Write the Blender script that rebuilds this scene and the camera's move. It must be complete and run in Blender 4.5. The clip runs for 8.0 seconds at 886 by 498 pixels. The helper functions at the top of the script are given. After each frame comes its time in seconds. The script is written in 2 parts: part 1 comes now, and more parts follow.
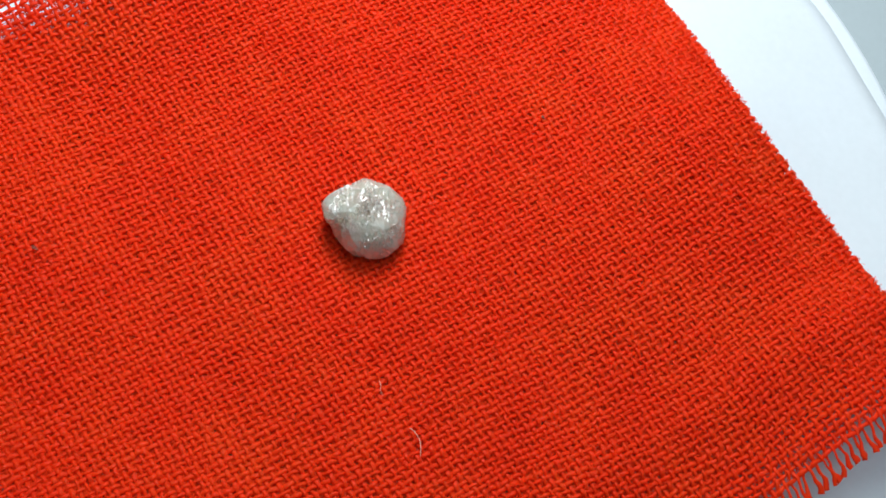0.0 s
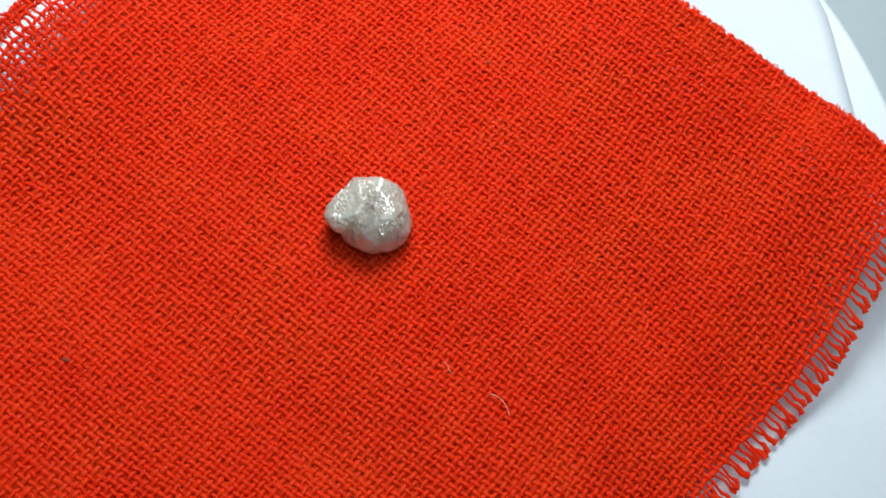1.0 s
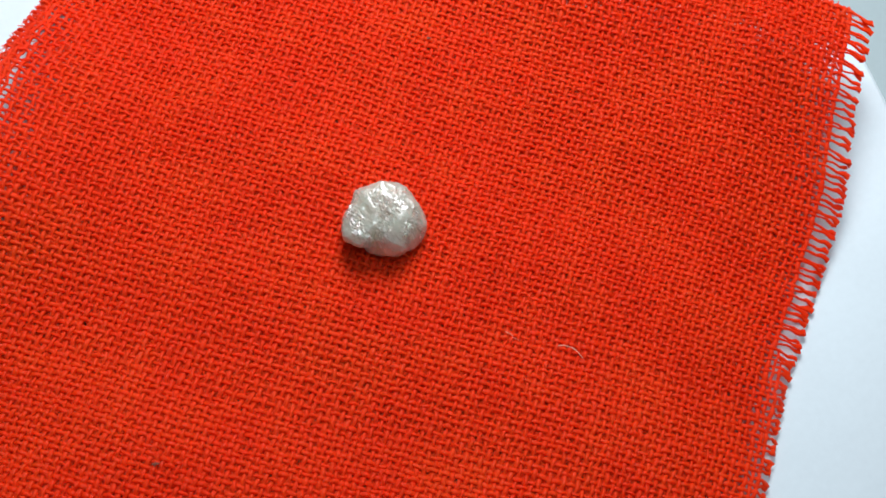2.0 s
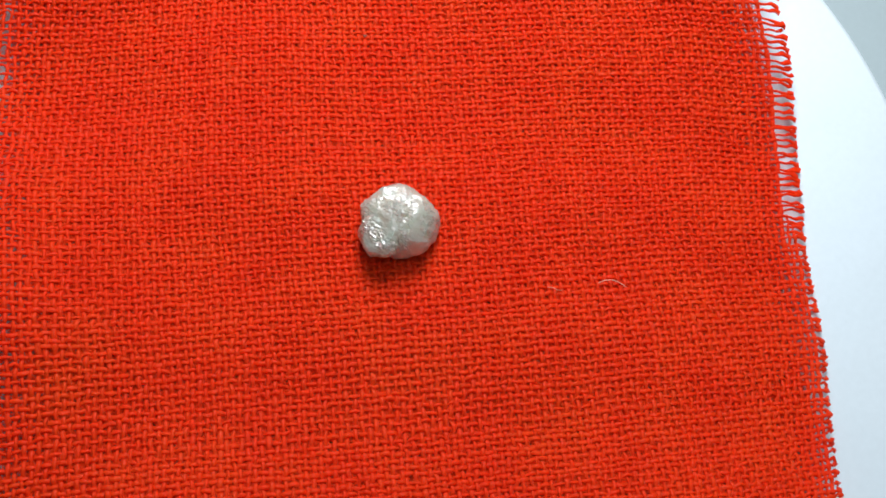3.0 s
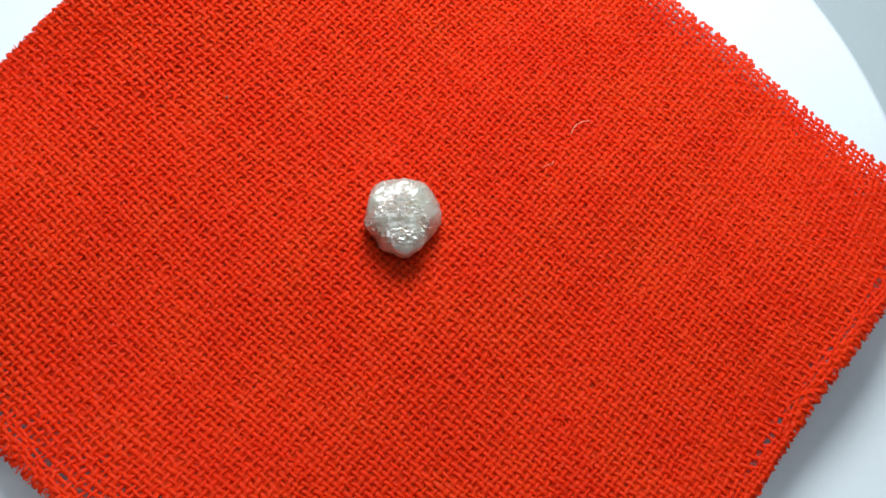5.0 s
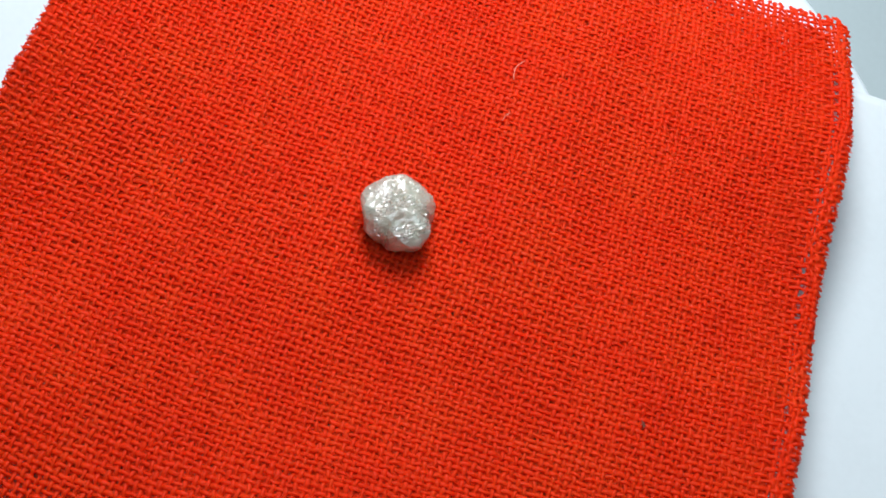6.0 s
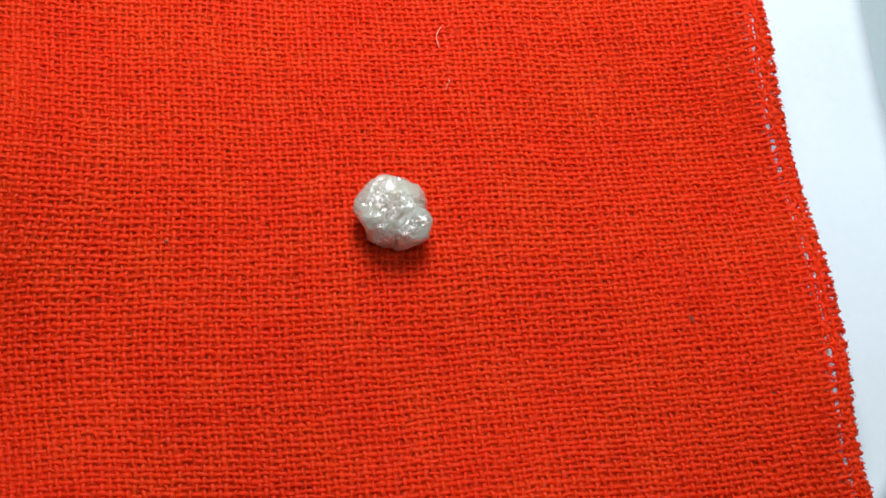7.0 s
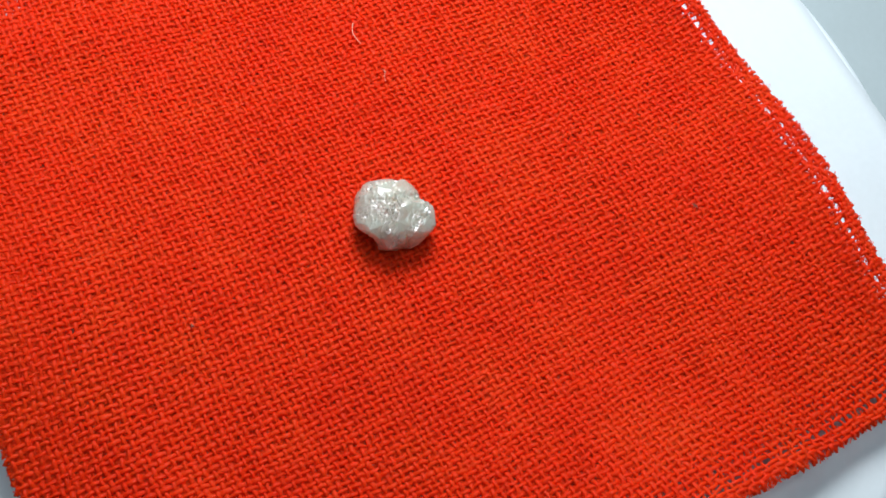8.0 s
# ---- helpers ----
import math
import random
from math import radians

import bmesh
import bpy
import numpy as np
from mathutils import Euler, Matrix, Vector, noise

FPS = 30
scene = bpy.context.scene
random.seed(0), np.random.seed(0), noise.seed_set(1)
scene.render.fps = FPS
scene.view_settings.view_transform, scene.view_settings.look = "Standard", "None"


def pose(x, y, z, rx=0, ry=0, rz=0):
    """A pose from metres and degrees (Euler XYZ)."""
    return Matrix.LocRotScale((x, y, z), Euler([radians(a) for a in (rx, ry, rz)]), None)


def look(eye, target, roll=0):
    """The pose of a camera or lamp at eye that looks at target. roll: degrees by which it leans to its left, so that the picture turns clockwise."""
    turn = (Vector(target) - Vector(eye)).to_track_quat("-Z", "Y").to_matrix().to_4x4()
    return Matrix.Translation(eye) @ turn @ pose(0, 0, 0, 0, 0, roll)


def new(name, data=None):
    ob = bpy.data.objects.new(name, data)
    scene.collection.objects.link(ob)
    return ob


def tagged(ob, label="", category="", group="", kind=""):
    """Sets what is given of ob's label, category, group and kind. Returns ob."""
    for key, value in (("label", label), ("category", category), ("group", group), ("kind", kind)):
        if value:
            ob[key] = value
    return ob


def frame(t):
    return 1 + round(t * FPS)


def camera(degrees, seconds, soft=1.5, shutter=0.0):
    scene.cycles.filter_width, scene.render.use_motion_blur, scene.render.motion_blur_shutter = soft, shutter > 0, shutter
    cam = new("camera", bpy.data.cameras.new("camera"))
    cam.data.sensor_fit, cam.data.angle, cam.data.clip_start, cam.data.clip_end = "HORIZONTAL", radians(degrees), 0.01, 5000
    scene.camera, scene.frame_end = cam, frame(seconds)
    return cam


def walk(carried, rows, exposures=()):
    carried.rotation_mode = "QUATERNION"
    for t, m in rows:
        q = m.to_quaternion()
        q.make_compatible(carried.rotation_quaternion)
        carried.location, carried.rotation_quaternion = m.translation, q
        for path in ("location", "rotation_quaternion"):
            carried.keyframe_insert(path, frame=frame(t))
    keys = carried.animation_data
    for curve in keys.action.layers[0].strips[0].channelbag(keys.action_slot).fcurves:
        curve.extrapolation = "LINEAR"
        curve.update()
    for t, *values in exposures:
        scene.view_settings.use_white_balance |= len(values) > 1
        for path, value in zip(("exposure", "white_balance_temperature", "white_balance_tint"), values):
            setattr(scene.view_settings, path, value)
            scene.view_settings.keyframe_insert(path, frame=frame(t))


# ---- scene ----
MM = 0.001
LENS = 40.0
cam = camera(LENS, 8.0, soft=1.7)

# The turntable's axis stands at the origin; the cloth's middle lies at height CLOTH_Z over the table.
CLOTH_Z = 20 * MM
DISC_Z = CLOTH_Z - 2.9 * MM
ELEVATION, ROLL, REACH = radians(67.13), 15.92, 100 * MM
AIM = Vector((6.16 * MM, -0.96 * MM, CLOTH_Z))
BACK = Vector((0, -math.cos(ELEVATION), math.sin(ELEVATION)))
C_R, S_R = math.cos(radians(ROLL)), math.sin(radians(ROLL))
UP0 = Vector((0, math.sin(ELEVATION), math.cos(ELEVATION)))
RIGHT = Vector((C_R, 0, 0)) + UP0 * S_R
UP = Vector((-S_R, 0, 0)) + UP0 * C_R


def eye_row(t, right, up):
    """The held camera sways by a millimetre or so, in its own picture plane."""
    shift = (RIGHT * right + UP * up) * MM
    return (t, look(AIM + BACK * REACH + shift, AIM + shift, ROLL))


walk(cam, [
    eye_row(0.0, -0.22, -1.18), eye_row(0.8, 0.30, -1.68), eye_row(1.6, 0.20, -1.40),
    eye_row(3.0, -0.40, -0.54), eye_row(4.2, -0.35, -0.06), eye_row(5.4, 0.13, 0.34),
    eye_row(6.5, 0.36, 1.00), eye_row(7.2, 0.16, 1.52), eye_row(8.0, -0.35, 2.07),
])

# ---- light ----
world = bpy.data.worlds.new("world")
scene.world = world
world.use_nodes = True
world.node_tree.nodes["Background"].inputs[0].default_value = (0.80, 0.92, 1.0, 1)
world.node_tree.nodes["Background"].inputs[1].default_value = 0.05
# Added overhead fill in place of soft ambient light; no real panel hangs there.
fill_data = bpy.data.lights.new("overhead_fill_light", "AREA")
fill_data.shape, fill_data.size = "SQUARE", 1.1
fill_data.energy, fill_data.color = 9.0, (0.80, 0.91, 1.0)
fill_lamp = new("overhead_fill_light", fill_data)
fill_lamp.matrix_world = look((0.1, 0.0, 1.68), (0.1, 0.0, 0))
lamp_data = bpy.data.lights.new("desk_lamp_light", "AREA")
lamp_data.shape, lamp_data.size = "DISK", 80 * MM
lamp_data.energy, lamp_data.color = 0.375, (0.91, 0.975, 1.0)
lamp = new("desk_lamp_light", lamp_data)
lamp.matrix_world = look((-0.023, 0.098, 0.136), (0, 0.01, CLOTH_Z))


# ---- materials ----
def material(name, base, rough=0.6, metal=0.0, spec=0.5):
    m = bpy.data.materials.new(name)
    m.use_nodes = True
    b = m.node_tree.nodes["Principled BSDF"]
    b.inputs["Base Color"].default_value = (*base, 1)
    b.inputs["Roughness"].default_value = rough
    b.inputs["Metallic"].default_value = metal
    b.inputs["Specular IOR Level"].default_value = spec
    return m, m.node_tree, b


def noise_node(tree, scale, detail=3.0, rough=0.55):
    c = tree.nodes.new("ShaderNodeTexCoord")
    n = tree.nodes.new("ShaderNodeTexNoise")
    n.inputs["Scale"].default_value, n.inputs["Detail"].default_value, n.inputs["Roughness"].default_value = scale, detail, rough
    tree.links.new(c.outputs["Object"], n.inputs["Vector"])
    return n


def ramp(tree, source, stops):
    r = tree.nodes.new("ShaderNodeValToRGB")
    while len(r.color_ramp.elements) < len(stops):
        r.color_ramp.elements.new(0.5)
    for e, (at, col) in zip(r.color_ramp.elements, stops):
        e.position, e.color = at, (*col, 1)
    tree.links.new(source, r.inputs[0])
    return r


def bump(tree, b, source, strength, depth):
    n = tree.nodes.new("ShaderNodeBump")
    n.inputs["Strength"].default_value, n.inputs["Distance"].default_value = strength, depth
    tree.links.new(source, n.inputs["Height"])
    tree.links.new(n.outputs[0], b.inputs["Normal"])
    return n


def linen_material():
    m, tree, b = material("red_linen", (0.75, 0.03, 0.008), 0.40, spec=0.20)
    coarse = noise_node(tree, 180, 4)
    fine = noise_node(tree, 6500, 3)
    info = tree.nodes.new("ShaderNodeObjectInfo")
    both = tree.nodes.new("ShaderNodeMath")
    both.operation = "MULTIPLY_ADD"
    tree.links.new(fine.outputs["Fac"], both.inputs[0])
    both.inputs[1].default_value = 0.55
    part_rand = tree.nodes.new("ShaderNodeMath")
    part_rand.operation = "MULTIPLY_ADD"
    tree.links.new(info.outputs["Random"], part_rand.inputs[0])
    part_rand.inputs[1].default_value = 0.14
    tree.links.new(coarse.outputs["Fac"], part_rand.inputs[2])
    half = tree.nodes.new("ShaderNodeMath")
    half.operation = "MULTIPLY"
    half.inputs[1].default_value = 0.45
    tree.links.new(part_rand.outputs[0], half.inputs[0])
    tree.links.new(half.outputs[0], both.inputs[2])
    r = ramp(tree, both.outputs[0], [(0.25, (0.84, 0.023, 0.001)), (0.5, (0.97, 0.043, 0.002)), (0.8, (0.98, 0.100, 0.008))])
    tree.links.new(r.outputs[0], b.inputs["Base Color"])
    b.inputs["Sheen Weight"].default_value = 0.26
    b.inputs["Sheen Roughness"].default_value = 0.4
    b.inputs["Sheen Tint"].default_value = (1.0, 0.40, 0.26, 1)
    bump(tree, b, fine.outputs["Fac"], 0.8, 0.09 * MM)
    # thin flax lets light through
    glow = tree.nodes.new("ShaderNodeBsdfTranslucent")
    tree.links.new(r.outputs[0], glow.inputs["Color"])
    mix = tree.nodes.new("ShaderNodeMixShader")
    mix.inputs[0].default_value = 0.50
    tree.links.new(b.outputs[0], mix.inputs[1])
    tree.links.new(glow.outputs[0], mix.inputs[2])
    tree.links.new(mix.outputs[0], tree.nodes["Material Output"].inputs["Surface"])
    return m


def stone_material():
    m, tree, b = material("rough_diamond", (0.45, 0.45, 0.43), 0.16)
    b.inputs["IOR"].default_value = 2.4
    patches = noise_node(tree, 420, 4)
    grain = noise_node(tree, 2600, 4, 0.65)
    r = ramp(tree, patches.outputs["Fac"], [(0.34, (0.58, 0.50, 0.43)), (0.5, (0.70, 0.675, 0.565)), (0.66, (0.71, 0.77, 0.64))])
    tree.links.new(r.outputs[0], b.inputs["Base Color"])
    gloss = ramp(tree, patches.outputs["Fac"], [(0.36, (0.34, 0.34, 0.34)), (0.52, (0.08, 0.08, 0.08))])
    tree.links.new(gloss.outputs[0], b.inputs["Roughness"])
    b.inputs["Transmission Weight"].default_value = 0.46
    b.inputs["Subsurface Weight"].default_value = 0.8
    b.inputs["Subsurface Radius"].default_value = (1.0, 0.9, 0.85)
    b.inputs["Subsurface Scale"].default_value = 3.0 * MM
    bump(tree, b, grain.outputs["Fac"], 0.45, 0.05 * MM)
    return m


def paper_material(name, base, rough):
    m, tree, b = material(name, base, rough)
    fibre = noise_node(tree, 1400, 4)
    cloud = noise_node(tree, 45, 3)
    mix = tree.nodes.new("ShaderNodeMath")
    mix.operation = "MULTIPLY_ADD"
    tree.links.new(fibre.outputs["Fac"], mix.inputs[0])
    mix.inputs[1].default_value = 0.4
    tree.links.new(cloud.outputs["Fac"], mix.inputs[2])
    r = ramp(tree, mix.outputs[0], [(0.4, tuple(c * 0.93 for c in base)), (0.9, tuple(min(1, c * 1.04) for c in base))])
    tree.links.new(r.outputs[0], b.inputs["Base Color"])
    bump(tree, b, fibre.outputs["Fac"], 0.15, 0.03 * MM)
    return m


LINEN = linen_material()
STONE = stone_material()
PAPER = paper_material("white_paper", (0.57, 0.62, 0.655), 0.75)
PLASTIC = paper_material("white_plastic", (0.66, 0.72, 0.77), 0.38)
TABLE = paper_material("grey_table_top", (0.35, 0.41, 0.43), 0.5)
WALL = paper_material("pale_wall_paint", (0.72, 0.72, 0.70), 0.85)
HAIR = material("pale_lint", (0.84, 0.36, 0.25), 0.6)[0]
DIRT = paper_material("dark_lint", (0.24, 0.075, 0.045), 0.9)


def mesh_from(name, verts, faces, mat, smooth=True):
    """A mesh from arrays: verts (n, 3), faces all quads (m, 4) or all triangles (m, 3)."""
    verts, faces = np.asarray(verts, np.float32), np.asarray(faces, np.int32)
    k = faces.shape[1]
    me = bpy.data.meshes.new(name)
    me.vertices.add(len(verts))
    me.vertices.foreach_set("co", verts.ravel())
    me.loops.add(faces.size)
    me.loops.foreach_set("vertex_index", faces.ravel())
    me.polygons.add(len(faces))
    me.polygons.foreach_set("loop_start", np.arange(0, faces.size, k, dtype=np.int32))
    me.polygons.foreach_set("use_smooth", np.full(len(faces), smooth))
    me.update(calc_edges=True)
    me.materials.append(mat)
    return me


def part(name, bm, mat, parent, label=""):
    me = bpy.data.meshes.new(name)
    bm.to_mesh(me)
    bm.free()
    me.materials.append(mat)
    ob = new(name, me)
    ob.parent = parent
    return tagged(ob, label)


def tube(centres, side, up, width, thick, sides=6, rough=0.0):
    """Verts and quads of a flattened tube along centres, with side and up vectors at each; closed by its tapering ends."""
    n = len(centres)
    a = np.linspace(0, 2 * np.pi, sides, endpoint=False)
    ring = side[:, None, :] * (np.cos(a)[None, :, None] * width[:, None, None]) + up[:, None, :] * (np.sin(a)[None, :, None] * thick[:, None, None])
    if rough:
        ring = ring * (1 + rough * np.random.standard_normal((n, sides, 1)))
    verts = (centres[:, None, :] + ring).reshape(-1, 3)
    i, j = np.meshgrid(np.arange(n - 1), np.arange(sides), indexing="ij")
    k = (j + 1) % sides
    faces = np.stack([i * sides + j, i * sides + k, (i + 1) * sides + k, (i + 1) * sides + j], -1).reshape(-1, 4)
    return verts, faces


# ---- setting ----
def slab(name, x0, y0, z0, x1, y1, z1, mat, bevel=0.0, label="", category=""):
    bm = bmesh.new()
    bmesh.ops.create_cube(bm, size=1)
    for v in bm.verts:
        v.co = Vector(((x0 + x1) / 2 + v.co.x * (x1 - x0), (y0 + y1) / 2 + v.co.y * (y1 - y0), (z0 + z1) / 2 + v.co.z * (z1 - z0)))
    if bevel:
        bmesh.ops.bevel(bm, geom=bm.edges[:], offset=bevel, segments=3, affect="EDGES")
    me = bpy.data.meshes.new(name)
    bm.to_mesh(me)
    bm.free()
    me.materials.append(mat)
    return tagged(new(name, me), label, category)


def build_table():
    table = tagged(new("table"), "plain table with a smooth pale grey top under the turntable", "table")
    top = slab("tabletop", -0.6, -0.45, -0.03, 0.6, 0.45, 0.0, TABLE, 0.004)
    top.parent = table
    for x in (-0.55, 0.55):
        for y in (-0.40, 0.40):
            leg = slab("leg", x - 0.025, y - 0.025, -0.75, x + 0.025, y + 0.025, -0.03, TABLE, 0.004)
            leg.parent = table
    return table


build_table()
# Unseen plain room shell, added to close the place and bounce light.
tagged(slab("floor", -1.5, -1.5, -0.80, 1.5, 1.5, -0.75, WALL), kind="structure")
tagged(slab("ceiling", -1.5, -1.5, 1.70, 1.5, 1.5, 1.75, WALL), kind="structure")
tagged(slab("wall_north", -1.5, 1.5, -0.80, 1.5, 1.6, 1.75, WALL), kind="structure")
tagged(slab("wall_south", -1.5, -1.6, -0.80, 1.5, -1.5, 1.75, WALL), kind="structure")
tagged(slab("wall_east", 1.5, -1.6, -0.80, 1.6, 1.6, 1.75, WALL), kind="structure")
tagged(slab("wall_west", -1.6, -1.6, -0.80, -1.5, 1.6, 1.75, WALL), kind="structure")

# ---- turntable ----
DISC_R = 49.8 * MM


def lathe(profile, steps=128):
    """A turned body from (radius, height) rows, from the axis below to the axis above."""
    bm = bmesh.new()
    rings = []
    for r, z in profile:
        if r < 1e-7:
            rings.append([bm.verts.new((0, 0, z))])
        else:
            rings.append([bm.verts.new((r * math.cos(2 * math.pi * k / steps), r * math.sin(2 * math.pi * k / steps), z)) for k in range(steps)])
    for lo, hi in zip(rings, rings[1:]):
        for k in range(steps):
            ring = [lo[k % len(lo)], lo[(k + 1) % len(lo)], hi[(k + 1) % len(hi)], hi[k % len(hi)]]
            bm.faces.new(list(dict.fromkeys(ring))).smooth = True
    return bm


def build_turntable():
    base = tagged(new("turntable"), "small round white plastic turntable on the table", "turntable")
    top = DISC_Z
    bm = lathe([(0, top - 5 * MM), (DISC_R - 1.2 * MM, top - 5 * MM), (DISC_R - 0.3 * MM, top - 4.6 * MM), (DISC_R, top - 3.8 * MM), (DISC_R, top - 0.8 * MM), (DISC_R - 0.25 * MM, top - 0.22 * MM), (DISC_R - 0.8 * MM, top), (0, top)])
    part("disc", bm, PLASTIC, base)
    bm = lathe([(0, 0.2 * MM), (40 * MM, 0.2 * MM), (41 * MM, 1 * MM), (41 * MM, top - 6.5 * MM), (40 * MM, top - 5.6 * MM), (0, top - 5.6 * MM)])
    part("foot", bm, PLASTIC, base)
    return base


turntable = build_turntable()


def build_paper():
    """A hand-cut sheet, lying on the disc and standing over its rim at one corner."""
    outline = [(-12.1, -53.8), (-7.0, -49.3), (13.7, -29.8), (45.0, 0.1), (45.1, 19.1), (34.0, 33.5), (17.9, 44.0), (-8.5, 46.6), (-35.0, 31.5), (-47.3, 5.6), (-44.3, -23.6), (-23.5, -43.9), (-16.5, -51.0)]
    pts = []
    for k, p in enumerate(outline):
        q = outline[(k + 1) % len(outline)]
        for s in np.linspace(0, 1, 8, endpoint=False):
            pts.append((p[0] + (q[0] - p[0]) * s, p[1] + (q[1] - p[1]) * s))
    pts = np.array(pts) * 1.008
    for _ in range(2):
        pts = (np.roll(pts, 1, 0) + 2 * pts + np.roll(pts, -1, 0)) / 4
    levels = np.array([0, 0.2, 0.4, 0.55, 0.7, 0.8, 0.87, 0.93, 0.97, 1.0])
    n = len(pts)
    verts, faces = [], []
    for side in (1, 0):
        for s in levels:
            for x, y in pts * s:
                a = math.atan2(y, x)
                r = math.hypot(x, y)
                lift = 0.10 + 1.1 * max(0, (r - 38) / 12) ** 2 * max(0, math.cos(a + radians(135))) ** 3
                verts.append((x * MM, y * MM, DISC_Z + lift * MM + 0.12 * MM * side))
    m = len(levels)
    for lv in range(m - 1):
        for k in range(n):
            a, b = lv * n + k, lv * n + (k + 1) % n
            c, d = b + n, a + n
            faces.append((a, d, c, b))
            o = m * n
            faces.append((a + o, b + o, c + o, d + o))
    for k in range(n):
        a, b = (m - 1) * n + k, (m - 1) * n + (k + 1) % n
        faces.append((a, a + m * n, b + m * n, b))
    return tagged(new("paper_sheet", mesh_from("paper_sheet", verts, faces, PAPER)), "hand-cut white paper sheet lying on the turntable disc", "paper")


paper = build_paper()

# ---- cloth ----
# corners of the cloth on the turntable, in millimetres: (u, v) = (0,0), (1,0), (1,1), (0,1)
CD, CA, CB, CC = (np.array(p) for p in ((0.0, 45.2), (47.9, -4.3), (1.0, -49.0), (-49.7, -7.2)))
# the four edges P, Q, R and S: how far they swing outwards (waves of growing number) and how high they lie (the same, from the mean)
SWING = {"P": (0.90, -0.25, 0.08, -0.80, -0.30), "Q": (1.35, 0.58, -0.15, 0.05, -0.40), "R": (-0.10, 0.97, -0.20, 0.54, -0.08), "S": (1.50, -0.05, 0.05, 0.35, 0.0)}
HEIGHT = {"P": (2.03, -1.21, 0.27, 1.00, 1.10), "Q": (-1.06, 1.35, 1.70, 0.60, 0.50), "R": (2.30, 0.23, 0.11, -0.21, -0.79), "S": (0.55, 0.50, -1.45, -0.70, 1.15)}
N_U, N_V = 125, 120


def out(a, b):
    d = (b - a) / np.linalg.norm(b - a)
    return np.array([-d[1], d[0]])


OUT_P, OUT_Q, OUT_R, OUT_S = out(CD, CA), out(CA, CB), out(CB, CC), out(CC, CD)


def wave(x, y, k):
    """Slow uneven ripples, about -1 to 1."""
    return (np.sin(x * 0.21 + 1.3 * k + 0.8 * np.sin(y * 0.13 + k)) + np.sin(y * 0.17 - x * 0.09 + 2.1 * k) + 0.6 * np.sin(0.37 * x + 0.31 * y + 0.7 * k)) / 2.6


def swing(edge, q):
    q = np.clip(q, 0, 1)
    return sum(c * np.sin(np.pi * (k + 1) * q) for k, c in enumerate(SWING[edge]))


def height(edge, q):
    q = np.clip(q, 0, 1)
    return sum(c * np.cos(np.pi * k * q) for k, c in enumerate(HEIGHT[edge]))


def lie(u, v):
    """Where the cloth's point (u, v) lies on the turntable: x, y, z in millimetres, z over the cloth's middle."""
    u, v = np.broadcast_arrays(np.asarray(u, float), np.asarray(v, float))
    U, V = u[..., None], v[..., None]
    p = CD * (1 - U) * (1 - V) + CA * U * (1 - V) + CB * U * V + CC * (1 - U) * V
    near = lambda q: np.clip(1 - q / 0.6, 0, 1.1) ** 2
    p = p + OUT_P * (swing("P", U) * near(V)) + OUT_Q * (swing("Q", V) * near(1 - U))
    p = p + OUT_R * (swing("R", 1 - U) * near(1 - V)) + OUT_S * (swing("S", 1 - V) * near(U))
    fall = lambda d: np.clip(1 - d / 0.36, 0, 1.05) ** 2
    w = fall(v), fall(1 - u), fall(1 - v), fall(u)
    z = w[0] * height("P", u) + w[1] * height("Q", v) + w[2] * height("R", 1 - u) + w[3] * height("S", 1 - v)
    z = z / np.maximum(1, sum(w))
    x, y = p[..., 0], p[..., 1]
    # slow ripples, a fold along one edge and a shallow one along the next
    z = z + 0.42 * wave(x, y, 1.0) + 0.60 * np.exp(-((v - 0.125) / 0.040) ** 2) * np.clip(1.2 - 1.5 * u, 0, 1)
    z = z + 0.45 * np.exp(-((u - 0.86) / 0.035) ** 2) * np.clip(1.2 - 1.6 * v, 0, 1)
    x = x + 0.16 * wave(y, x, 2.0) + 0.06 * wave(3.1 * x, 2.7 * y, 4.0)
    y = y + 0.16 * wave(x, y, 3.0) + 0.06 * wave(2.9 * x, 3.3 * y, 5.0)
    return np.stack([x, y, z], -1)


rng = np.random.default_rng(7)


def spaced(n, lo, hi, loose_lo, loose_hi):
    """Thread places between lo and hi, uneven, wider apart towards a loose end."""
    gaps = 1 + 0.10 * rng.standard_normal(n - 1)
    s = np.linspace(0, 1, n - 1)
    gaps *= 1 + loose_lo * np.exp(-s / 0.03) + loose_hi * np.exp(-(1 - s) / 0.03)
    pos = np.concatenate([[0], np.cumsum(np.clip(gaps, 0.7, 2))])
    return lo + (hi - lo) * pos / pos[-1]


# along two edges a few yarns were drawn out: a ladder of bare yarns, and a narrow band of two or three yarns beyond it
US = np.concatenate([[0.0050, 0.0110, 0.0170], spaced(N_U - 5, 0.0295, 0.971, 0.1, 0.1), [0.9795, 0.9875]])
VS = np.concatenate([spaced(N_V - 3, 0.008, 0.9735, 0.05, 0.10), [0.9840, 0.9895, 0.9950]])
# the last two upright yarns are left on one part of that edge only; elsewhere they have frayed away
FRAYED = 0.53


def gathered(count):
    """How far each yarn of a fringe is pulled to its neighbours: they cling together by ones, twos, threes and fours."""
    pull, k = np.zeros(count), 0
    while k < count:
        n = min(int(rng.choice([1, 1, 2, 2, 2, 3, 3])), count - k)
        centre = k + (n - 1) / 2 + rng.normal(0, 0.22)
        for i in range(k, k + n):
            pull[i] = (centre - i) * rng.uniform(0.15, 0.50)
        k += n
    return pull


PULL = {"u": (gathered(N_V) * 0.5, gathered(N_V) * 0.85), "v": (gathered(N_U) * 0.4, gathered(N_U) * 0.6)}
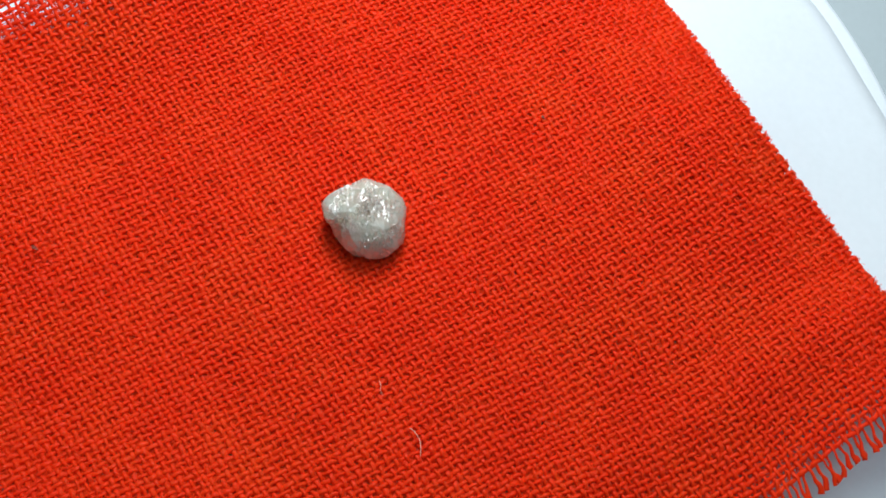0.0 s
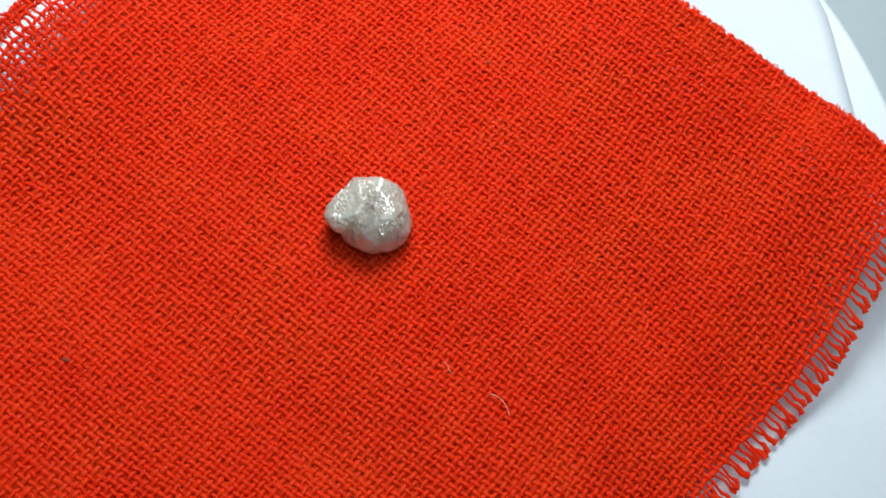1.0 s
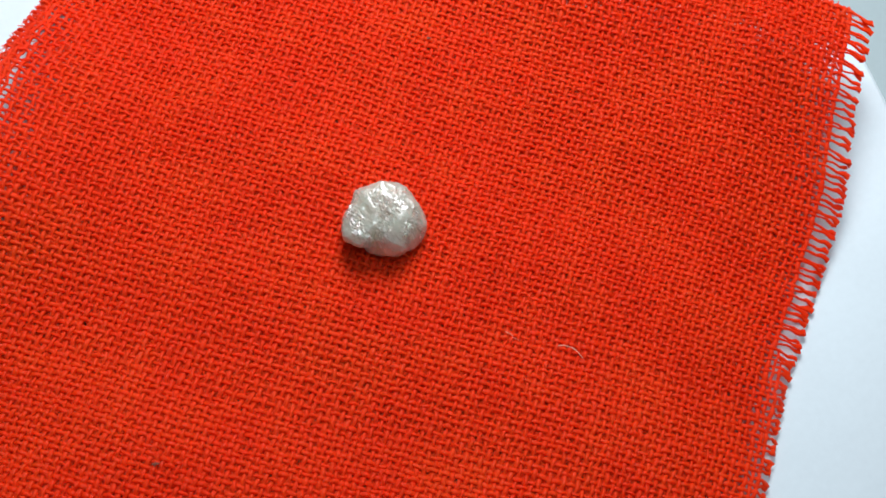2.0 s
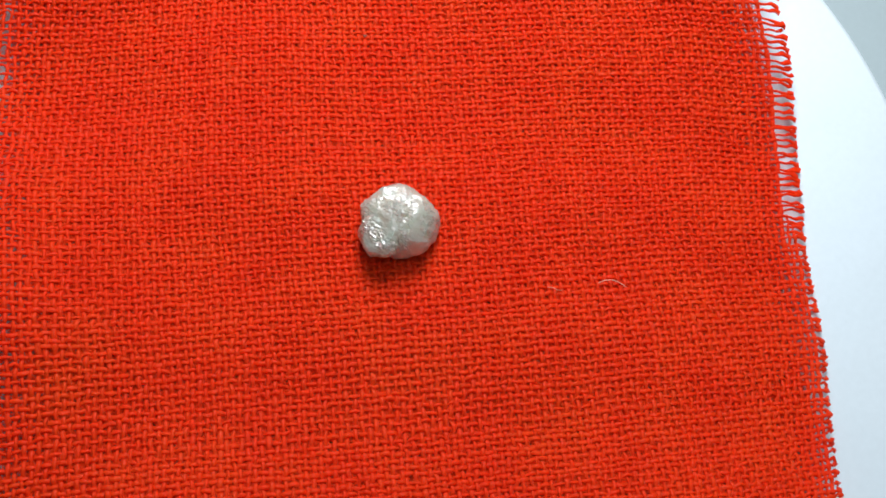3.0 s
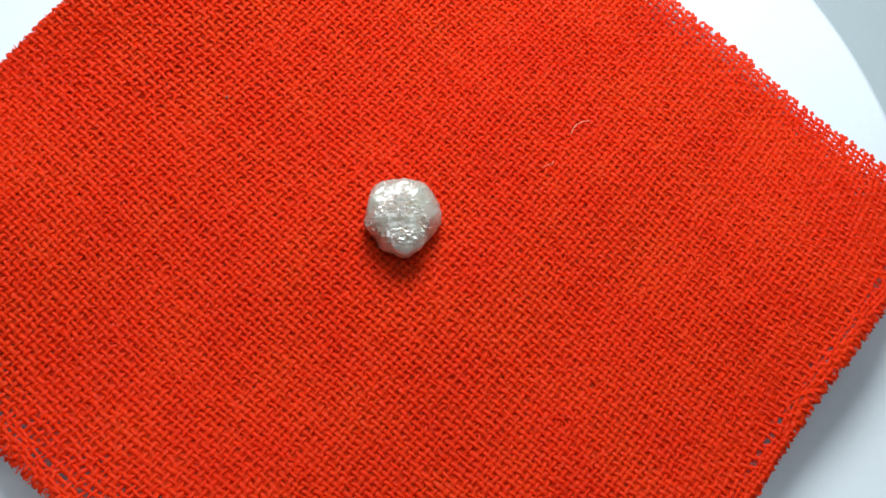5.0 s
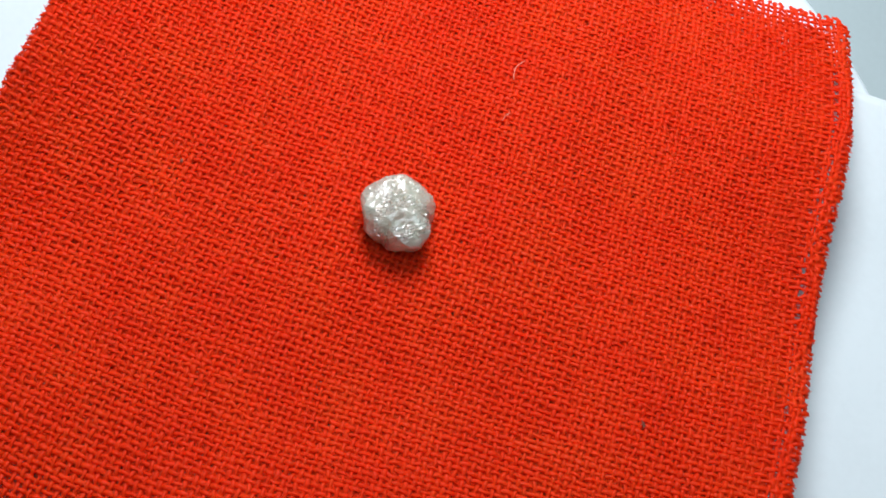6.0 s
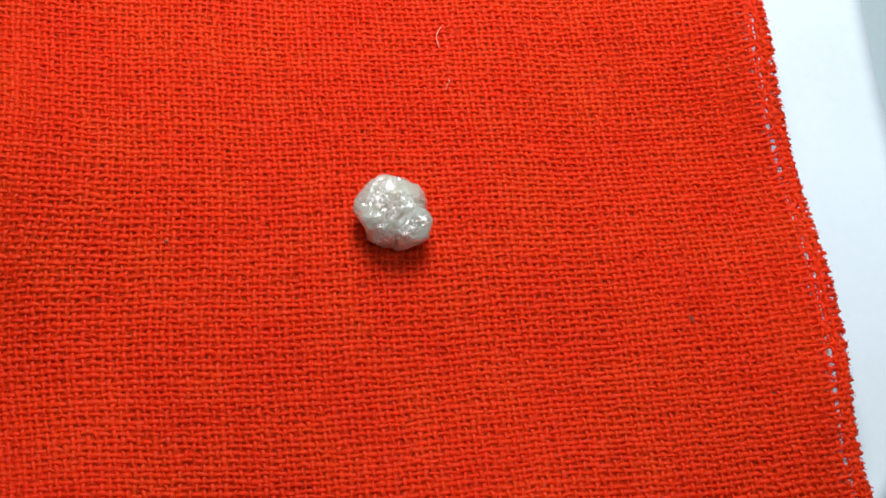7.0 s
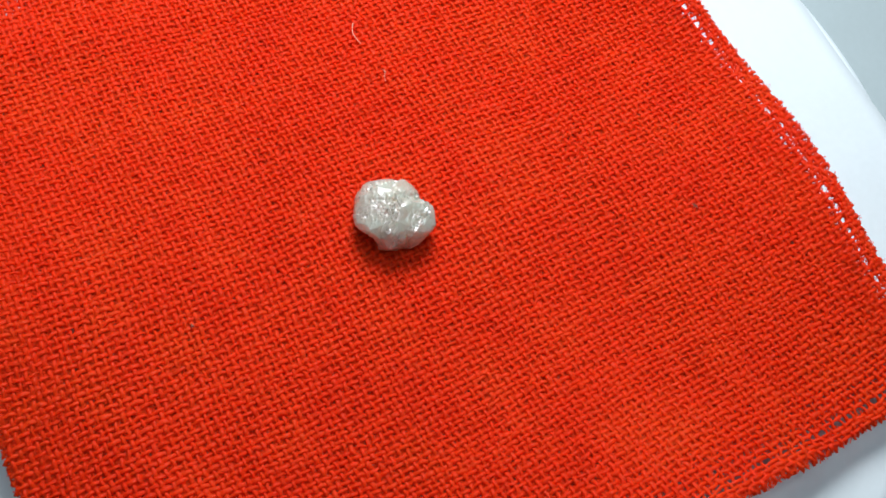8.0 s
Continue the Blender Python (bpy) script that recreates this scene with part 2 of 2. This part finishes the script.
# how far the yarns untwist and spread at their ends
FLARE = {"u": (0.9, 1.15), "v": (0.5, 1.1)}
AMP, HALF_W, HALF_T = 0.104, 0.176, 0.112


def thread(name, along, k, parent):
    """One yarn of the plain weave. along 'u': it runs across all the yarns at US, at VS[k]; along 'v' the other way round."""
    cross = US if along == "u" else VS
    here = VS[k] if along == "u" else US[k]
    if along == "u" and here < FRAYED:
        cross = US[:-2]
    if along == "v" and k >= N_U - 2:
        cross = VS[VS > FRAYED + rng.uniform(-0.03, 0.03)]
    pitch = 1 / N_V if along == "u" else 1 / N_U
    lo, hi = cross[0] * rng.uniform(-0.16, 0.0), 1 - (1 - cross[-1]) * rng.uniform(-0.16, 0.0)
    if cross[0] > 0.1:
        lo = cross[0] - rng.uniform(0.01, 0.03)
    per, ends = 3, 7
    count = np.arange((len(cross) - 1) * per + 1) / per
    knots = np.interp(count, np.arange(len(cross)), cross)
    s = np.concatenate([np.linspace(lo, cross[0], ends)[:-1], knots, np.linspace(cross[-1], hi, ends)[1:]])
    c = np.concatenate([np.zeros(ends - 1), count, np.full(ends - 1, count[-1])])
    first = np.concatenate([np.linspace(1, 0, ends)[:-1], np.zeros(len(s) - ends + 1)])
    last = np.concatenate([np.zeros(len(s) - ends + 1), np.linspace(0, 1, ends)[1:]])
    bare = np.maximum(first, last)
    # in the fringe the yarns cling together, wave a little, untwist and grow wider
    rise = lambda q: np.sin(np.pi / 2 * np.clip(q * 1.6, 0, 1))
    lean = PULL[along][0][k] * rise(first) + PULL[along][1][k] * rise(last) + bare * (0.28 * np.sin(9 * bare + rng.uniform(0, 6)) + rng.normal(0, 0.13))
    wobble = np.interp(c, np.arange(len(cross)), rng.normal(0, 0.10, len(cross)))
    at = here + pitch * (lean + wobble + 0.06 * np.sin(s * rng.uniform(60, 140) + rng.uniform(0, 6)))
    # the band beyond a ladder drifts to and fro, so that the ladder narrows and widens
    drift = 0.8 * np.clip(0.5 + 0.5 * np.sin(19 * s + 1) + 0.35 * np.sin(43 * s), 0, 1.3)
    if along == "u" and k >= N_V - 3:
        at = at - pitch * drift
    if along == "v" and k < 3:
        at = at + pitch * drift
    ladder = np.exp(-((s - 0.0235) / 0.0045) ** 2) if along == "u" else np.exp(-((s - 0.9785) / 0.0045) ** 2)
    at = at + pitch * ladder * PULL[along][0 if along == "u" else 1][k] * 2.2
    p = lie(*((s, at) if along == "u" else (at, s)))
    sign = 1 if (k + (0 if along == "u" else 1)) % 2 == 0 else -1
    flip = sign * np.cos(np.pi * c) * (1 - 0.8 * bare)
    p[:, 2] += AMP * np.interp(c, np.arange(len(cross)), rng.uniform(0.75, 1.25, len(cross))) * flip - 0.35 * bare ** 2 + rng.normal(0, 0.06) * bare
    p[:, 2] = np.maximum(p[:, 2], -2.9 + 0.42)
    slub = 1 + 0.11 * np.sin(s * rng.uniform(20, 60) + rng.uniform(0, 6)) + 0.10 * np.sin(s * rng.uniform(90, 160) + rng.uniform(0, 6)) + rng.normal(0, 0.11)
    slub = np.clip(slub + 0.06 * rng.standard_normal(len(s)), 0.66, 1.5)
    edge = np.minimum(s, 1 - s) if along == "u" else min(here, 1 - here)
    thin = 0.92 + 0.08 * np.clip(edge / 0.085, 0, 1)
    wide = slub * thin * (1 + (FLARE[along][0] * first ** 1.3 + FLARE[along][1] * last ** 1.3) * rng.uniform(0.6, 1.1)) * (1 - 0.38 * np.sin(np.pi * bare ** 0.6))
    wide = wide * (1 - 0.25 * ladder)
    tall = np.sqrt(slub) * (1 - 0.25 * bare)
    wide[[0, -1]] *= 0.85
    tall[[0, -1]] *= 0.6
    way = np.gradient(p, axis=0)
    way /= np.linalg.norm(way, axis=1)[:, None]
    side = np.cross(way, [0, 0, 1.0])
    side /= np.linalg.norm(side, axis=1)[:, None]
    verts, faces = tube(p * MM + [0, 0, CLOTH_Z], side, np.cross(side, way), HALF_W * wide * MM, HALF_T * tall * MM, rough=0.15)
    ob = new(name, mesh_from(name, verts, faces, LINEN))
    ob.parent = parent
    return ob


def build_cloth():
    cloth = tagged(new("cloth"), "square of coarse red linen with frayed edges, on white paper", "cloth")
    for k in range(N_V):
        thread("weft_thread", "u", k, cloth)
    for k in range(N_U):
        thread("warp_thread", "v", k, cloth)
    return cloth


def build_fuzz(parent, count=260000):
    """Stray fibres of the yarns, bridging the holes of the weave and standing up here and there."""
    uv = np.stack([rng.uniform(0.032, 0.968, count), rng.uniform(0.006, 0.997, count)], 1)
    gap = (np.abs(uv[:, 1] - 0.9785) < 0.0060) & (rng.random(count) < 0.85)
    uv[gap, 1] = rng.uniform(0.1, 0.9, gap.sum())
    # the weave is open and bare towards the two loose edges
    inside = np.minimum(uv[:, 0], 1 - uv[:, 0])
    bare = rng.random(count) > np.clip((inside - 0.035) / 0.055, 0.40, 1)
    uv[bare, 0] = rng.uniform(0.1, 0.9, bare.sum())
    band = rng.random(count) < 0.012
    uv[band, 0] = rng.uniform(0.003, 0.018, band.sum())
    rim = rng.random(count)
    uv[rim < 0.08, 1] = rng.uniform(0.003, 0.075, (rim < 0.08).sum())
    uv[rim > 0.95, 1] = rng.uniform(0.92, 0.965, (rim > 0.95).sum())
    ang = rng.uniform(0, 2 * np.pi, count)
    long = rng.uniform(0.5, 1.2, count)
    base = lie(uv[:, 0], uv[:, 1])
    deep = rng.uniform(-0.21, -0.015, count)
    proud = rng.random(count) < 0.035
    deep[proud] = rng.uniform(0.16, 0.30, proud.sum())
    curl = rng.normal(0, 0.5, count)
    n, k = 2, 3
    steps = np.linspace(-0.5, 0.5, n)
    a = ang[:, None] + curl[:, None] * steps
    pts = np.stack([base[:, 0:1] + np.cos(a) * steps * long[:, None], base[:, 1:2] + np.sin(a) * steps * long[:, None], base[:, 2:3] + deep[:, None] + 0.04 * np.cos(steps * 6)[None, :]], -1)
    pts[..., 2] = np.maximum(pts[..., 2], -2.60)
    way = pts[:, -1] - pts[:, 0]
    way /= np.linalg.norm(way, axis=1)[:, None]
    side = np.cross(way, [0, 0, 1.0])
    up = np.cross(side, way)
    thick = rng.uniform(0.030, 0.058, count)
    thick[proud] = rng.uniform(0.010, 0.019, proud.sum())
    turn = np.array([0.5, 2.6, 4.7])
    ring = side[:, None, :] * np.cos(turn)[None, :, None] + up[:, None, :] * np.sin(turn)[None, :, None]
    verts = pts[:, :, None, :] + ring[:, None, :, :] * thick[:, None, None, None]
    i, j = np.meshgrid(np.arange(n - 1), np.arange(k), indexing="ij")
    quad = np.stack([i * k + j, i * k + (j + 1) % k, (i + 1) * k + (j + 1) % k, (i + 1) * k + j], -1).reshape(-1, 4)
    faces = (np.arange(count) * n * k)[:, None, None] + quad[None]
    ob = new("fuzz", mesh_from("fuzz", verts.reshape(-1, 3) * MM + [0, 0, CLOTH_Z], faces.reshape(-1, 4), LINEN))
    ob.parent = parent
    return tagged(ob, kind="stuff")


cloth = build_cloth()
build_fuzz(cloth)


# ---- the stone ----
STONE_AT = Vector((-0.62, -2.02, 1.62)) * MM + Vector((0, 0, CLOTH_Z + 0.12 * MM))
# outline of the stone low down and at its shoulder, in millimetres: the mean radius, then cosine and sine waves round it
LOW = (2.8, 0.02, -0.62, 0.09, -0.7, 0.16, -0.22, 0.36, -0.04, -0.01, 0.19, -0.08, 0.05, -0.08, -0.06, 0.11, -0.06, 0.02, -0.09, 0.09, -0.01)
HIGH = (3.11, 0.25, 0.07, 0.33, 0.08, -0.2, 0.02, 0.07, 0.13, -0.19, -0.04, -0.09, 0.07, 0.09, 0.09, 0.02, 0.02, -0.01, -0.01, 0.05, -0.02)
# broken faces across the top: azimuth, slope and distance from the stone's middle
FACES = [(2, 42, 2.75), (52, 36, 2.8), (100, 46, 2.55), (150, 38, 2.95), (196, 40, 2.95), (242, 46, 2.5), (300, 38, 2.6), (30, 70, 1.95), (165, 66, 2.0), (285, 74, 1.9)]


def stone_radius(az, z):
    """The stone's horizontal radius towards az at height z over its middle; all arrays."""
    waves = lambda c: c[0] + sum(c[2 * k - 1] * np.cos(k * az) + c[2 * k] * np.sin(k * az) for k in range(1, 11))
    m = np.clip((z + 0.6) / 1.3, 0, 1)
    low = np.interp(z, (-1.6, -1.0, -0.5, 0.7), (0.82, 0.95, 1, 1))
    high = np.interp(z, (-1, 0.4, 0.9, 1.4, 1.8, 2.1), (1, 1, 0.93, 0.74, 0.48, 0.0))
    return waves(LOW) * (1 - m) * low + waves(HIGH) * m * high


def build_stone():
    bm = bmesh.new()
    bmesh.ops.create_icosphere(bm, subdivisions=7, radius=1)
    d = np.array([v.co.normalized() for v in bm.verts])
    az, flat = np.arctan2(d[:, 1], d[:, 0]), np.hypot(d[:, 0], d[:, 1])
    lo, hi = np.zeros(len(d)), np.full(len(d), 6.0)
    for _ in range(24):
        mid = (lo + hi) / 2
        inside = (mid * flat < stone_radius(az, mid * d[:, 2])) & (mid * d[:, 2] > -1.62) & (mid * d[:, 2] < 2.08)
        lo, hi = np.where(inside, mid, lo), np.where(inside, hi, mid)
    for a, e, far in FACES:
        dot = d @ np.array((math.cos(radians(a)) * math.cos(radians(e)), math.sin(radians(a)) * math.cos(radians(e)), math.sin(radians(e))))
        lo = np.minimum(lo, np.where(dot > 0.05, far / np.maximum(dot, 0.05), 9))
    # broad cleavage planes: a many-sided body round the outline, its faces a little bent where the outline is hollow
    body = d * lo[:, None]
    turn = np.random.default_rng(12)
    planed = np.full(len(d), 9.0)
    for k in range(30):
        up = 1 - 2 * (k + 0.5) / 30
        a = 2.39996 * k + turn.normal(0, 0.25)
        n = np.array((math.sqrt(1 - up * up) * math.cos(a), math.sqrt(1 - up * up) * math.sin(a), up)) + turn.normal(0, 0.08, 3)
        n /= np.linalg.norm(n)
        dot = d @ n
        planed = np.minimum(planed, np.where(dot > 0.05, 0.970 * (body @ n).max() / np.maximum(dot, 0.05), 9))
    lo = np.minimum(0.30 * lo + 0.70 * np.minimum(planed, lo * 1.10), lo * 1.06)
    for v, r in zip(bm.verts, lo):
        way = v.co.normalized()
        r = float(r)
        p = way * r
        # growth steps and conchoidal breaks: each cell a small plane with a tilt of its own, crinkled on top, smooth down the sides
        top = min(1.0, max(0.0, (way.z + 0.02) / 0.5))
        crest = top * min(1.0, max(0.0, 0.55 + 3.0 * noise.noise(p * 0.6 + Vector((9, 2, 4)))))
        for scale, low, high, shift in ((1.3, 0.08, 0.26, 11.0), (2.7, 0.10, 1.05, 23.0), (4.8, 0.06, 1.20, 31.0)):
            q = Vector((p.x * 1.5, p.y * 0.7 + p.x * 0.4, p.z)) * scale + Vector((shift, 2 * shift, 5)) + 0.4 * noise.noise_vector(p * scale * 0.9)
            near = noise.voronoi(q)[1][0]
            r += (low + (high - low) * crest) * noise.noise_vector(near * 7.3).dot(q - near) / scale
        r += 0.05 * noise.noise(p * 1.1 + Vector((4, 1, 7))) + 0.035 * noise.noise(p * 3.1)
        # chipped notches low on the sides
        turn = math.degrees(math.atan2(way.y, way.x)) % 360
        for at, deep, wide in ((133, 0.30, 3.5), (216, 0.13, 3.5), (286, 0.10, 4), (236, 0.08, 3)):
            r -= max(0.0, 1 - (way.z / 0.38) ** 2) * deep * math.exp(-((turn - at) / wide) ** 2)
        v.co = way * r
    me = bpy.data.meshes.new("rough_diamond")
    for fc in bm.faces:
        fc.smooth = False
    bm.transform(Matrix.Translation(STONE_AT) @ Matrix.Scale(MM, 4))
    bm.to_mesh(me)
    bm.free()
    me.materials.append(STONE)
    return tagged(new("rough_diamond", me), "cloudy white rough diamond with glinting facets on red linen", "gemstone")


stone = build_stone()


# ---- lint ----
def surface(x, y, lift=0.2):
    """A point on the cloth near (x, y) on the turntable, in millimetres."""
    u, v = 0.5, 0.5
    for _ in range(30):
        p = lie(u, v)
        du, dv = (lie(u + 1e-3, v) - p)[:2] / 1e-3, (lie(u, v + 1e-3) - p)[:2] / 1e-3
        step = np.linalg.solve(np.stack([du, dv], 1), np.array([x, y]) - p[:2])
        u, v = u + step[0], v + step[1]
    return np.array([x, y, lie(u, v)[2] + lift])


def hair(name, points, radius, mat, label, category):
    pts = np.array([surface(x, y, h) for x, y, h in points])
    t = np.linspace(0, len(pts) - 1, 24)
    c = np.stack([np.interp(t, range(len(pts)), pts[:, k]) for k in range(3)], 1)
    for _ in range(3):
        c[1:-1] = (c[:-2] + 2 * c[1:-1] + c[2:]) / 4
    way = np.gradient(c, axis=0)
    way /= np.linalg.norm(way, axis=1)[:, None]
    side = np.cross(way, [0, 0, 1.0])
    side /= np.linalg.norm(side, axis=1)[:, None]
    w = np.full(24, radius * MM)
    w[[0, -1]] *= 0.4
    verts, faces = tube(c * MM + [0, 0, CLOTH_Z], side, np.cross(side, way), w, w)
    return tagged(new(name, mesh_from(name, verts, faces, mat)), label, category)


lint = [hair("loose_fibre", [(7.60, -17.41, 0.30), (8.0, -17.6, 0.5), (8.55, -18.05, 0.45), (8.8, -18.6, 0.45), (8.96, -19.3, 0.30)], 0.035, HAIR, "fine pale curled fibre lying on the red linen", "fibre")]


def speck(name, x, y, size, label, on_paper=False):
    """A tiny knot of dark lint: short crumpled fibres, three by three."""
    verts, faces, at = [], [], 0
    for k in range(7):
        a = rng.uniform(0, 2 * np.pi)
        c = np.cumsum(rng.normal(0, size * 0.24, (8, 3)) + np.array([math.cos(a), math.sin(a), 0]) * size * 0.10, axis=0)
        c = c - c.mean(0)
        c[:, 2] = np.abs(c[:, 2]) * 0.4
        c = c + (np.array([x, y, -2.9 + 0.26]) if on_paper else surface(x, y, 0.24))
        way = np.gradient(c, axis=0)
        way /= np.linalg.norm(way, axis=1)[:, None]
        side = np.cross(way, [0.1, 0, 1.0])
        side /= np.linalg.norm(side, axis=1)[:, None]
        w = np.full(8, 0.03 * MM)
        vv, ff = tube(c * MM + [0, 0, CLOTH_Z], side, np.cross(side, way), w, w, sides=4)
        verts.append(vv)
        faces.append(ff + at)
        at += len(vv)
    return tagged(new(name, mesh_from(name, np.concatenate(verts), np.concatenate(faces), DIRT)), label, "lint")


lint.append(speck("lint_knot", -24.3, -12.1, 0.33, "small brown knot of lint caught in red linen"))
lint.append(speck("lint_knot", 11.4, 11.9, 0.27, "tiny dark tuft of lint in the red weave"))
lint.append(speck("lint_knot", -14.6, -47.1, 0.16, "tiny dark speck on the white paper", True))
lint.append(hair("loose_fibre", [(4.3, -14.5, 0.28), (4.55, -14.9, 0.5), (4.6, -15.3, 0.5), (4.95, -15.6, 0.28)], 0.022, HAIR, "short thin fibre standing out of the red linen", "fibre"))


# ---- what turns ----
def motions():
    angles = [(0.0, 0.0), (0.5, 11.0), (1.0, 21.70), (1.5, 32.43), (2.0, 43.05), (2.5, 53.5), (3.0, 64.05), (3.5, 75.20), (4.0, 86.52),
              (4.5, 97.82), (5.0, 108.95), (5.5, 120.0), (6.0, 131.10), (6.5, 142.40), (7.0, 153.86), (7.5, 165.40), (8.0, 177.03)]
    rows = [(t, pose(0, 0, 0, 0, 0, a)) for t, a in angles]
    for thing in (turntable, paper, cloth, stone, *lint):
        walk(thing, rows)


motions()
